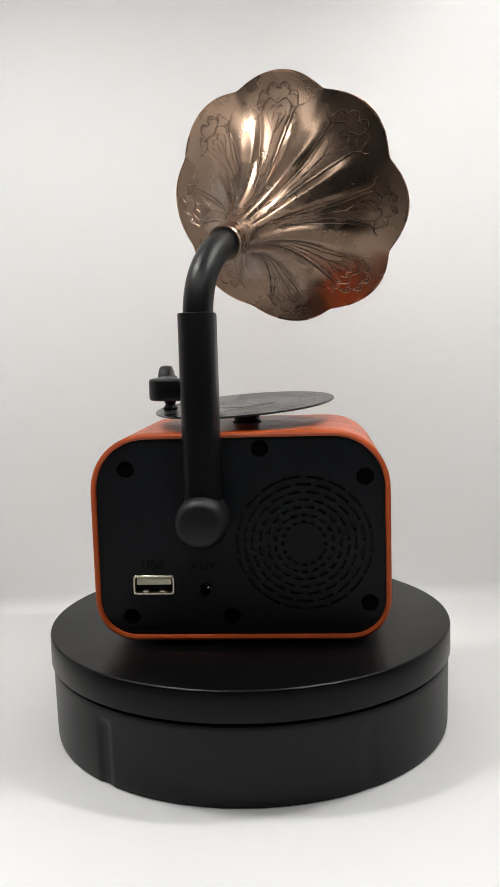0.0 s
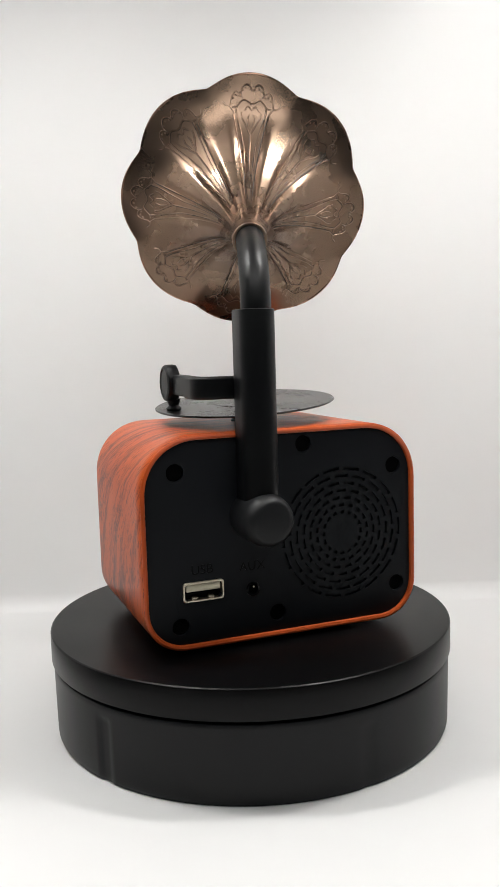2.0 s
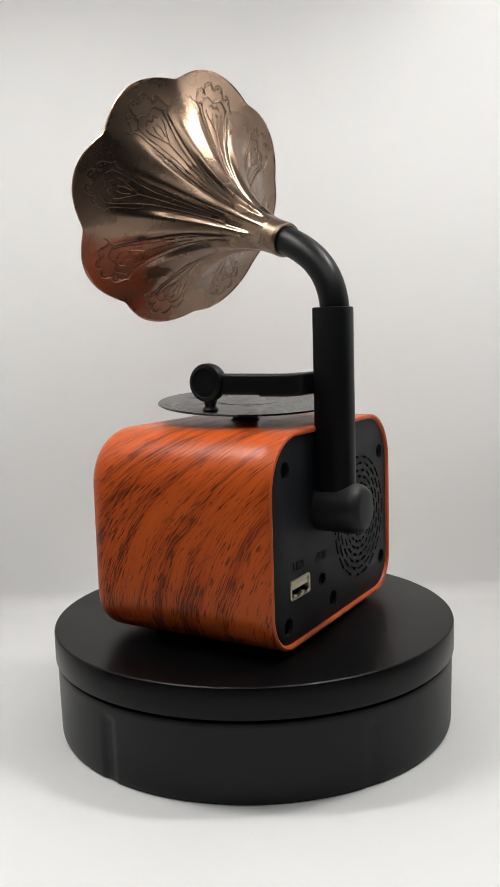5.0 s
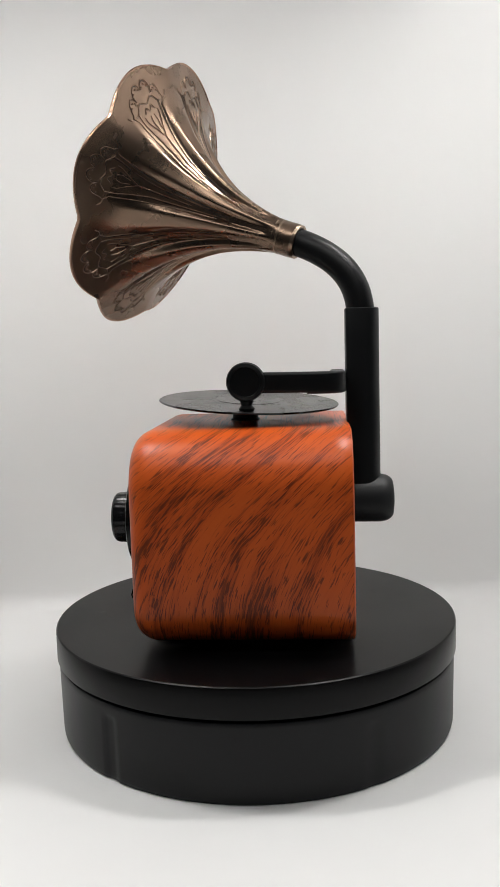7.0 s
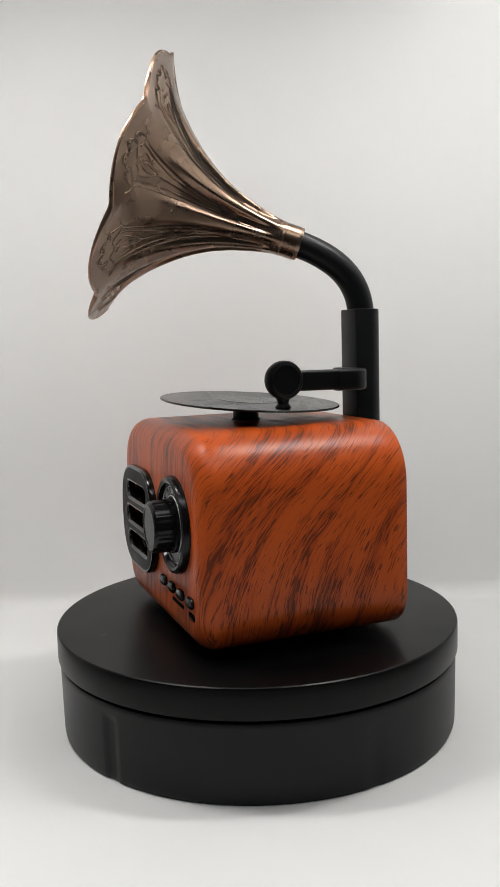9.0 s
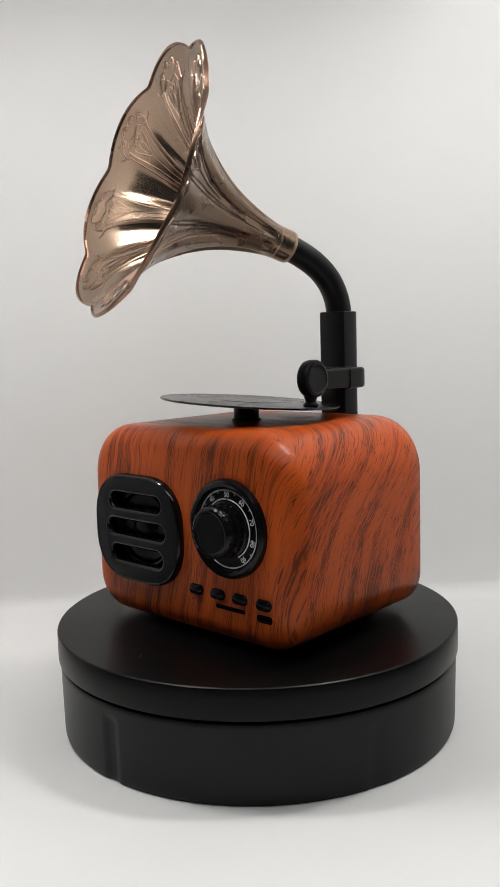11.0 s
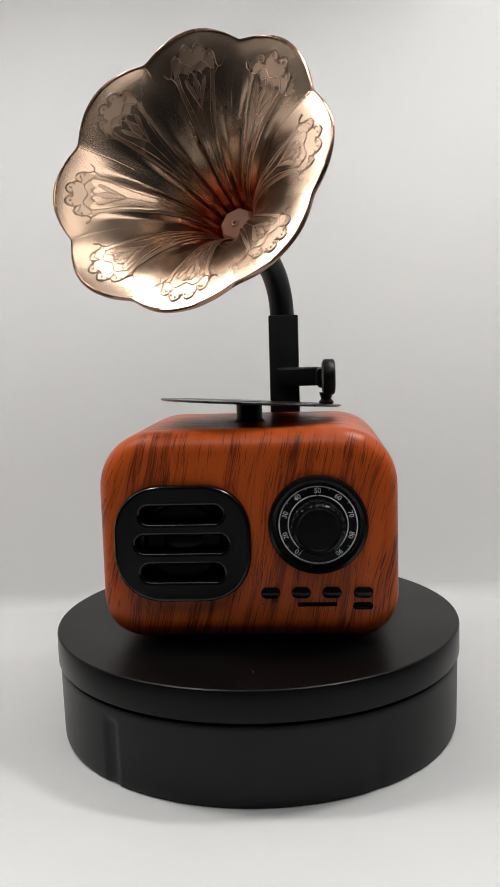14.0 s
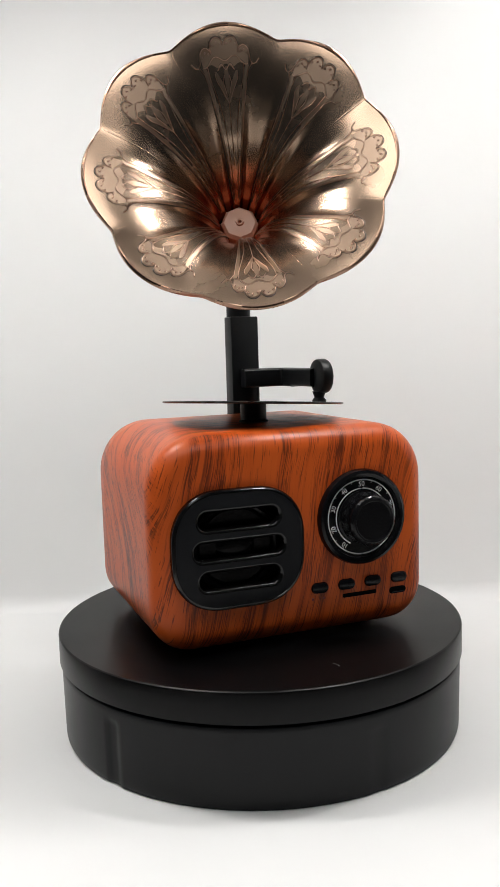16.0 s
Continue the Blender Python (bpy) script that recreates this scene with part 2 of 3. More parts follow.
def cut(ob, cutters):
    """Cut meshes out of ob for good, then drop the cutters."""
    for c in cutters:
        mod = ob.modifiers.new("cut", "BOOLEAN")
        mod.operation, mod.object, mod.solver = "DIFFERENCE", c, "EXACT"
    dg = bpy.context.evaluated_depsgraph_get()
    dg.update()
    me = bpy.data.meshes.new_from_object(ob.evaluated_get(dg))
    ob.modifiers.clear()
    ob.data = me
    me.polygons.foreach_set("use_smooth", [True] * len(me.polygons))
    me.set_sharp_from_angle(angle=radians(30))
    for c in cutters:
        bpy.data.objects.remove(c)


def lettering(text, size, depth, m, material, parent, name, label=""):
    """Raised built-in lettering as a mesh; its plane is the local x, y of m, centred (metres)."""
    cu = bpy.data.curves.new(name, "FONT")
    cu.body, cu.size, cu.extrude, cu.align_x, cu.align_y = text, size, depth, "CENTER", "CENTER"
    tmp = new(name, cu)
    dg = bpy.context.evaluated_depsgraph_get()
    dg.update()
    me = bpy.data.meshes.new_from_object(tmp.evaluated_get(dg))
    bpy.data.objects.remove(tmp)
    me.transform(m)
    me.materials.clear()
    me.materials.append(material)
    ob = new(name, me)
    ob.parent = parent
    return tagged(ob, label)


# ---- the light box: sheet sweeping up the back, lining, LED bars, table ----
def light_box():
    prof = [(-0.24, 0.0), (0.116, 0.0)]
    R = 0.008
    for i in range(1, 17):
        a = radians(90 * i / 16)
        prof.append((0.116 + R * math.sin(a), R - R * math.cos(a)))
    prof.append((0.128, ROOF - 0.004))
    bm = bmesh.new()
    rows = [[bm.verts.new((x, y * 1000, z * 1000)) for x in (-149, -75, 0, 75, 149)] for y, z in prof]
    rows2 = [[bm.verts.new((x, y * 1000 + 0.5, z * 1000 - 0.6)) for x in (-149, -75, 0, 75, 149)] for y, z in prof]
    for g, flip in ((rows, 0), (rows2, 1)):
        for a, b in zip(g, g[1:]):
            for i in range(4):
                bm.faces.new((a[i], a[i + 1], b[i + 1], b[i]))
    tagged(part("backdrop", bm, VINYL), "white vinyl sheet sweeping from floor to back", "backdrop", kind="structure")

    def panel(name, lo, hi, mat=CASE, label="white lining panel of the photo light box"):
        bm = bmesh.new()
        bmesh.ops.create_cube(bm, size=1.0)
        for v in bm.verts:
            v.co = Vector([(a + b) / 2 + (b - a) * c for a, b, c in zip(lo, hi, v.co)])
        bmesh.ops.bevel(bm, geom=bm.edges[:], offset=0.8, segments=2, affect="EDGES")
        tagged(part(name, bm, mat), label, "light box wall", kind="structure")

    panel("wall_west", (-154, -40, -1), (-150, 145, ROOF * 1000 - 1))
    panel("wall_east", (150, -40, -1), (154, 145, ROOF * 1000 - 1))
    panel("wall_north", (-154, 146, -1), (154, 150, ROOF * 1000 + 5))
    panel("ceiling", (-154, -215, ROOF * 1000), (154, 145, ROOF * 1000 + 4), surface("grey-white roof lining", (0.5, 0.5, 0.5), 0.6, vary=0.03, scale=12), "pale lined roof of the photo light box")
    bm = bmesh.new()
    bmesh.ops.create_grid(bm, x_segments=8, y_segments=8, size=400)
    top = bmesh.ops.extrude_face_region(bm, geom=bm.faces[:])
    for v in bm.verts:
        v.co.z = -1.5
    for v in [g for g in top["geom"] if isinstance(g, bmesh.types.BMVert)]:
        v.co.z = -20.0
    tagged(part("table_top", bm, surface("dark table", (0.16, 0.15, 0.14), 0.5)), "dark plain table top under the light box", "table", kind="structure")


light_box()


# ---- the rotating display stand ----
def display_stand():
    stand = tagged(new("display_stand"), "charcoal plastic motorised display turntable standing on the white sheet", "turntable")
    seg = 360
    dents = ((radians(229.6), 2.1, 21.0, 0.6), (radians(299), 2.2, 20.5, 0.25))
    prof = [(67.2, 0.0), (67.65, 0.2), (67.9, 0.8)] + [(68.0 + 0.3 * i / 20, 1.8 + 19.7 * i / 20) for i in range(21)] + [(68.3, 22.6), (68.3, 24.0), (68.15, 24.3), (67.8, 24.45)]
    bm = bmesh.new()
    rings = []
    for r, z in prof:
        ring = []
        for i in range(seg):
            a = 2 * math.pi * i / seg
            rr = r
            for da, half, top, deep in dents:
                w = abs((a - da + math.pi) % (2 * math.pi) - math.pi) * 68
                side = max(0.0, min(1.0, (half + 0.7 - w) / 1.2))
                high = max(0.0, min(1.0, (top - z) / 1.6))
                rr -= deep * side * high
            ring.append(bm.verts.new((rr * math.cos(a), rr * math.sin(a), z)))
        rings.append(ring)
    rings.append([bm.verts.new((0, 0, 24.45))])
    skin(bm, rings)
    bm.faces.new(rings[0])
    part("base", bm, TURNTABLE, stand, "charcoal base drum with a shallow upright groove")
    part("gap_ring", lathe([(0, 24.4), (67.0, 24.4), (67.0, 25.5), (0, 25.5)], 96), HOLE, stand, "dark running gap under the plate")
    plate = part("plate", lathe([(0, 25.45), (68.6, 25.45), (68.9, 25.55), (69.0, 25.8), (69.0, 34.3), (68.85, 34.75), (68.4, 35.0), (0, 35.0)], 192), TOP_PLATE, stand, "smooth charcoal top plate", smooth=25)
    # a little crescent scuff on the plate
    bm = tube([(-0.5 + 1.6 * math.cos(a), 55.5 + 1.6 * math.sin(a), 35.0) for a in [radians(150 + 14 * i) for i in range(8)]], 0.12, 6)
    part("scuff", bm, surface("pale scuff", (0.10, 0.10, 0.10), 0.5), plate, "small pale scuff")
    return plate


PLATE = display_stand()

# ---- the gramophone-shaped speaker; heights from the sheet, its base is the plate at 35 mm ----
LIFT = 35.0
GRAM = tagged(new("gramophone_speaker"), "gramophone-shaped speaker, orange wood-print cabinet, fluted bronze horn, on a turntable", "speaker")


def gpart(name, bm, material, parent=None, label="", smooth=35):
    return part(name, bm, material, parent or GRAM, label, LIFT, smooth)


def box_outline(inset, k=14):
    return round_rect(-46.4 + inset, 46.9 - inset, 36.8 + inset, 102.6 - inset, max(0.5, 13.5 - inset), max(0.5, 18.5 - inset), k, 2.12)


def pill(cx, cz, w, h, k=8):
    def outline(inset):
        return round_rect(cx - w / 2 + inset, cx + w / 2 - inset, cz - h / 2 + inset, cz + h / 2 - inset, h / 2 - inset - 0.01, h / 2 - inset - 0.01, k)
    return outline


def grille_outline(inset, k=14):
    return round_rect(-0.6 + inset, 41.0 - inset, 50.4 + inset, 86.0 - inset, 15.5 - inset, 15.5 - inset, k, 2.25)


def cabinet():
    F = 7.0
    steps = [(1.5, -30.5), (1.4, -32.4), (1.0, -33.0), (0.4, -33.1), (0.0, -32.7)] + [(0.0, -32.7 + (34.6 - F + 32.7) * i / 12) for i in range(1, 13)]
    for i in range(1, 11):
        a = radians(90 * i / 10)
        steps.append((F * (1 - math.cos(a)), 34.6 - F + F * math.sin(a)))
    loops = [[(x, y, z) for x, z in box_outline(i)] for i, y in steps]
    # the front face runs in to the speaker opening, which goes back into the box
    for y in (34.6, 33.6, 24.0):
        loops.append([(x, y, z) for x, z in grille_outline(2.6, 14)])
    sleeve = gpart("cabinet", loft(loops, False, False), WOOD, None, "orange wood-print cabinet with rounded corners", 50)
    part("edge_band", loft([[(x, y, z) for x, z in box_outline(i)] for i, y in ((1.7, -32.2), (1.45, -33.05), (0.75, -33.35), (0.15, -33.05), (0.05, -32.0))], False, False),
         surface("bright orange edge", (0.58, 0.092, 0.014), 0.4), sleeve, "bright orange rim round the back", LIFT)
    for x, y in ((-25, -17), (25, -17), (-25, 19), (25, 19)):
        gpart("foot", lathe([(0, 35.0), (4.0, 35.0), (4.4, 35.4), (4.4, 37.2), (0, 37.2)], 24, Matrix.Translation((x, y, 0))), HOLE, sleeve)
    return sleeve


CAB = cabinet()


def back_side():
    panel = gpart("back_panel", slab(lambda i: box_outline(i + 1.55), -30.6, -32.3, 0.3), PANEL, None, "black textured plastic back panel")
    cutters = []
    gc = (20.2, 67.6)
    # seven rings of sound slots
    bm = bmesh.new()
    for ring in range(7):
        r = 6.7 + 2.36 * ring
        count = (16, 18, 18, 18, 18, 18, 18)[ring]
        half = math.pi / count * (0.56, 0.58, 0.62, 0.66, 0.7, 0.74, 0.78)[ring]
        for k in range(count):
            a0 = 2 * math.pi * (k + 0.5 * (ring % 2)) / count
            pts = []
            hw = 0.48
            for j in range(7):
                a = a0 - half + 2 * half * j / 6
                pts.append((r + hw, a))
            for j in range(7):
                a = a0 + half - 2 * half * j / 6
                pts.append((r - hw, a))
            lo = [bm.verts.new((gc[0] + p * math.cos(a), -31.4, gc[1] + p * math.sin(a))) for p, a in pts]
            hi = [bm.verts.new((gc[0] + p * math.cos(a), -33.4, gc[1] + p * math.sin(a))) for p, a in pts]
            skin(bm, [lo, hi])
            bm.faces.new(lo)
            bm.faces.new(hi)
    cutters.append(gpart("slots", bm, HOLE))
    # countersunk screw wells
    for x, z in SCREWS:
        cutters.append(gpart("well", lathe([(0, -1.6), (2.7, -1.6), (2.7, 1.4), (0, 1.4)], 24, facing(x, -32.5, z, False)), HOLE))
    cutters.append(gpart("port_cut", slab(pill(-27.6, 54.6, 12.6, 5.6), -30.9, -34, 0.01), HOLE))
    cutters.append(gpart("jack_cut", lathe([(0, -3), (2.3, -3), (2.3, 2), (0, 2)], 32, facing(-11.2, -32.0, 53.0, False)), HOLE))
    cut(panel, cutters)
    gpart("speaker_cloth", slab(lambda i: box_outline(i + 4), -26.0, -30.2, 0.2), HOLE, panel, "black cloth behind the slots")
    for x, z in SCREWS:
        gpart("screw", lathe([(0, -0.7), (2.4, -0.7), (2.68, -0.9), (2.68, -1.5), (0, -1.5)], 20, facing(x, -32.0, z, False)), HOLE, panel, "recessed black screw")
    # USB socket: plated shell, dark mouth, cream tongue
    def shell(i):
        return round_rect(-34.15 + i, -21.0 - i, 51.55 + i, 57.75 - i, 0.9, 0.9, 4)
    usb = gpart("usb_socket", loft([[(x, y, z) for x, z in shell(i)] for i, y in ((0, -31.8), (0, -32.75), (0.15, -32.95), (0.55, -32.95), (0.65, -32.7), (0.65, -30.8))], False, False), STEEL, None, "plated steel USB socket")
    gpart("mouth", slab(lambda i: shell(i + 0.6), -30.2, -30.9, 0.1), HOLE, usb)
    gpart("tongue", slab(lambda i: round_rect(-33.0 + i, -22.1 - i, 54.7 + i, 57.0 - i, 0.2, 0.2, 3), -30.6, -32.5, 0.15), TONGUE, usb, "cream plastic tongue")
    for x in (-30.3, -25.0):
        gpart("spring", slab(lambda i: round_rect(x - 0.9 + i, x + 0.9 - i, 52.2 + i, 52.9 - i, 0.15, 0.15, 2), -30.6, -32.4, 0.1), STEEL, usb)
    jack = gpart("aux_socket", lathe([(2.25, -1.0), (2.25, 0.25), (2.0, 0.42), (1.6, 0.3), (1.5, -1.5)], 32, facing(-11.2, -32.2, 53.0, False)), GLOSSY, None, "round black audio jack")
    gpart("bore", lathe([(0, -1.2), (1.6, -1.2), (1.6, -1.4), (0, -1.4)], 24, facing(-11.2, -32.0, 53.0, False)), HOLE, jack)
    gpart("contact", lathe([(0, -0.9), (0.28, -0.9), (0.28, -1.3), (0, -1.3)], 12, facing(-10.5, -32.0, 53.3, False)), STEEL, jack)
    for text, x, z in (("USB", -27.8, 61.2), ("AUX", -11.4, 60.4)):
        m = Matrix.Translation((x * 0.001, -0.03235, (z - LIFT) * 0.001)) @ Matrix.Rotation(radians(90), 4, "X")
        lettering(text, 0.0042, 0.0001, m, DARK_INK, panel, "lettering", "moulded black letters")


SCREWS = ((-35.2, 91.5), (7.0, 97.4), (39.2, 88.2), (40.2, 48.4), (-3.0, 44.3), (-35.0, 44.2))
back_side()


def post_and_neck():
    # D-shaped post: flat to the front, round to the back
    def section(z, g=0.0):
        x0, x1, yf, yb = -15.9 + g, -4.8 - g, -32.6 - g, -43.6 + g
        r = (x1 - x0) / 2
        cx = (x0 + x1) / 2
        pts = [(x1 - 0.6, yf, z), (x0 + 0.6, yf, z), (x0 + 0.18, yf - 0.18, z), (x0, yf - 0.6, z)]
        pts += [(cx - r * math.cos(a), yb + r * 0.9 - r * 0.9 * math.sin(a), z) for a in [math.pi * i / 20 for i in range(21)]]
        pts += [(x1, yf - 0.6, z), (x1 - 0.18, yf - 0.18, z)]
        return pts
    post = gpart("post", loft([section(72), section(100), section(138.7), section(138.95, 0.08), section(139.1, 0.35)]), POST, None, "matt black upright post, round behind and flat in front")
    # horizontal boss that carries the post
    prof = [(0, -3), (7.9, -3), (8.0, 9.5)]
    for i in range(1, 9):
        a = radians(90 * i / 8)
        prof.append((5.2 + 2.8 * math.cos(a), 9.5 + 4.7 * math.sin(a)))
    prof += [(3.0, 14.5), (0, 14.7)]
    gpart("boss", lathe(prof, 48, facing(-10.3, -33.4, 76.6, False)), BOSS, post, "domed black boss at the foot of the post")
    p0, p3 = Vector((-9.9, -37.8, 136)), THROAT + AXIS * 3
    p1, p2 = p0 + Vector((0, 0, 15)), THROAT - AXIS * 12
    path = []
    for i in range(29):
        t = i / 28
        path.append(p0 * (1 - t) ** 3 + p1 * 3 * t * (1 - t) ** 2 + p2 * 3 * t * t * (1 - t) + p3 * t ** 3)
    gpart("neck", tube(path, 4.55, 32), POST, None, "curved matt black neck tube")


THROAT, RIM = Vector((-3.0, -17.2, 161.8)), Vector((15.2, 33.7, 181.0))
AXIS = (RIM - THROAT).normalized()
HORN_LEN = (RIM - THROAT).length
H_UP = (Vector((0, 0, 1)) - AXIS * AXIS.z).normalized()
H_SIDE = AXIS.cross(H_UP)
post_and_neck()

PETAL_TURN = radians(5.7)
# radius along the horn, smoothed
_fine = np.linspace(-6, 63.5, 700)
_r = np.interp(_fine, (-6, 6, 9, 14, 20, 26, 32, 38, 44, 49, 53, 56, 57.5, 63.5), (5.3, 5.35, 5.6, 6.7, 8.6, 11.2, 14.8, 19.6, 25.6, 31.6, 37.6, 42.6, 45.4, 57.0))
HP_S, HP_R = _fine[20:-20], np.convolve(_r, np.ones(41) / 41, "valid")


def horn_point(v, phi, out=0.0):
    """Point on the horn: v from 0 at the throat to 1 at the lip, phi round it from the top; out is the offset off the skin."""
    s = v * 57.5
    base = float(np.interp(s, HP_S, HP_R))
    c2 = math.cos(4 * phi) ** 2
    eps = 0.08 - 0.074 * min(1.0, max(0.0, (v - 0.5) / 0.3))
    f = (math.sqrt(c2 + eps) - math.sqrt(eps)) / (math.sqrt(1 + eps) - math.sqrt(eps))
    # the flower panel of each petal is pressed in, which leaves rounded ribs between the petals
    u = abs((phi / (math.pi / 8) + 1) % 2 - 1)
    edge = min(1.0, max(0.0, (0.74 - u) / 0.42))
    out -= float(np.interp(v, (0.13, 0.24, 0.45, 0.66, 0.8, 0.92), (0, 0.8, 1.7, 1.9, 1.0, 0))) * edge * edge * (3 - 2 * edge)
    phi += PETAL_TURN
    flute = -0.06 + 0.125 * min(1.0, max(0.0, (v - 0.25) / 0.5))
    if v < 0.16:
        flute *= max(0.0, (v - 0.08) / 0.08)
    r = base * (1 - flute * (1 - f))
    # the lip of each petal curls a little further forward at its middle
    s += max(0.0, v - 0.45) / 0.55 * (2.0 * f - 1.6)
    # the lip flares open over its last part
    s += 2.7 * v - 2.3 * (max(0.0, v - 0.83) / 0.17) ** 2
    slope = (float(np.interp(min(57.5, s + 1), HP_S, HP_R)) - float(np.interp(max(0, s - 1), HP_S, HP_R))) / 2
    nrm = 1 / math.sqrt(1 + slope * slope)
    r, s = r + out * nrm, s - out * slope * nrm
    return THROAT + AXIS * s + (H_UP * math.cos(phi) + H_SIDE * math.sin(phi)) * r


def ribbon(bm, pts, side, width=0.2, shift=0.0, rise=0.2):
    """A fine three-sided ridge along points (v, phi) of the horn's skin."""
    ring = []
    dense = []
    for (v0, a0), (v1, a1) in zip(pts, pts[1:]):
        k = max(1, int(abs(v1 - v0) * 22 + abs(a1 - a0) * 12))
        dense += [(v0 + (v1 - v0) * i / k, a0 + (a1 - a0) * i / k) for i in range(k)]
    dense.append(pts[-1])
    for i, (v, a) in enumerate(dense):
        p = horn_point(v, a, side * 0.0)
        up = (horn_point(v, a, side * 1.0) - p).normalized()
        q0, q1 = dense[max(0, i - 1)], dense[min(len(dense) - 1, i + 1)]
        d = (horn_point(*q1) - horn_point(*q0)).normalized()
        c = d.cross(up).normalized() * width
        base = p + up * 0.35 + c * (shift / width)
        ring.append([bm.verts.new(base - c - up * 0.12), bm.verts.new(base + c - up * 0.12), bm.verts.new(base + up * rise)])
    skin(bm, ring)


LOBES = ((-0.39, 0.815, 0.13), (-0.14, 0.86, 0.14), (0.14, 0.86, 0.14), (0.39, 0.815, 0.13))


def motif():
    """Line drawing of one petal's flower, as lists of (v, u); u is -1..1 across the petal."""
    lines = []
    crown = []
    for c, h, w in LOBES:
        crown += [(h + 0.06 * math.sin(math.pi * i / 8) ** 0.6, c - w + 2 * w * i / 8) for i in range(9)]
    lines.append(crown)
    lines.append([(0.782 - 0.018 * math.cos(2 * math.pi * u / 0.42) - 0.05 * u * u, u) for u in [-0.5 + i / 32 for i in range(33)]])
    lines.append([(0.728 - 0.016 * math.cos(2 * math.pi * u / 0.2), u) for u in [-0.2 + 0.4 * i / 20 for i in range(21)]])
    lines.append([(0.53, 0.0), (0.44, 0.01), (0.34, 0.0)])
    for s in (-1, 1):
        lines.append([(0.815, s * 0.52), (0.79, s * 0.54), (0.775, s * 0.60), (0.79, s * 0.67), (0.83, s * 0.72)])
        lines.append([(0.775, s * 0.58), (0.72, s * 0.50), (0.62, s * 0.48), (0.50, s * 0.45), (0.38, s * 0.42), (0.28, s * 0.42)])
        lines.append([(0.755, s * 0.40), (0.68, s * 0.40), (0.58, s * 0.33), (0.47, s * 0.24), (0.36, s * 0.22), (0.26, s * 0.2)])
        lines.append([(0.70, s * 0.27), (0.66, s * 0.26), (0.60, s * 0.15), (0.53, 0.0)])
        lines.append([(0.68, s * 0.06), (0.64, s * 0.10), (0.58, s * 0.05)])
        lines.append([(0.28, s * 0.42), (0.25, s * 0.31), (0.28, s * 0.24)])
        for c, h in ((0.055, 0.872), (0.14, 0.888), (0.225, 0.872), (0.32, 0.828), (0.39, 0.843), (0.46, 0.826)):
            lines.append([(h + 0.006 * math.sin(a), s * (c + 0.014 * math.cos(a))) for a in [2 * math.pi * i / 5 for i in range(6)]])
    return lines


def on_petal(w, u, k):
    """Motif height w (0..1 by radius) and u across petal k, as (v, phi) of the horn."""
    w = w if w > 0.5 else 0.5 - (0.5 - w) * 1.68
    return float(np.interp(5.3 + 40.1 * w, HP_R, HP_S)) / 57.5, k * math.pi / 4 + u * math.pi / 8


def etched(k):
    """The matt etched flower head inside petal k, a hair above the skin."""
    bm = bmesh.new()

    def patch(us, low, high, rows=4):
        grid = []
        for u in us:
            lo, hi = low(u), high(u)
            col = []
            for j in range(rows + 1):
                v, a = on_petal(lo + (hi - lo) * j / rows, u, k)
                p = horn_point(v, a)
                col.append(bm.verts.new(p + (horn_point(v, a, -1.0) - p).normalized() * 0.39))
            grid.append(col)
        for c0, c1 in zip(grid, grid[1:]):
            for j in range(rows):
                bm.faces.new((c0[j], c1[j], c1[j + 1], c0[j + 1]))

    def crown(u):
        return max(h + 0.06 * abs(math.sin(math.pi * min(1, max(0, (u - c + w) / (2 * w))))) ** 0.6 for c, h, w in LOBES)

    def blade(ws, mid, half):
        """A narrow filled leaf along the petal: middle line and half width over the height w."""
        grid = []
        for w in ws:
            row = []
            for j in (-1.0, -0.33, 0.33, 1.0):
                v, a = on_petal(w, mid(w) + j * half(w), k)
                p = horn_point(v, a)
                row.append(bm.verts.new(p + (horn_point(v, a, -1.0) - p).normalized() * 0.39))
            grid.append(row)
        for r0, r1 in zip(grid, grid[1:]):
            for j in range(3):
                bm.faces.new((r0[j], r1[j], r1[j + 1], r0[j + 1]))

    for s in (-1, 1):
        blade([0.30 + 0.46 * i / 20 for i in range(21)],
              lambda w: s * float(np.interp(w, (0.28, 0.5, 0.62, 0.72, 0.77), (0.40, 0.41, 0.44, 0.45, 0.50))), lambda w: float(np.interp(w, (0.3, 0.5, 0.68, 0.76), (0.02, 0.045, 0.05, 0.035))))
        blade([0.53 + 0.18 * i / 12 for i in range(13)],
              lambda w: s * float(np.interp(w, (0.53, 0.60, 0.66, 0.71), (0.02, 0.11, 0.2, 0.25))), lambda w: 0.012 + 0.055 * math.sin(math.pi * (w - 0.52) / 0.2))
    blade([0.58 + 0.15 * i / 10 for i in range(11)], lambda w: 0.0, lambda w: 0.012 + 0.05 * math.sin(math.pi * (w - 0.57) / 0.17))
    patch([-0.5 + i / 56 for i in range(57)], lambda u: 0.735 + 0.12 * u * u + 0.012 * math.cos(20 * u), crown)
    return bm


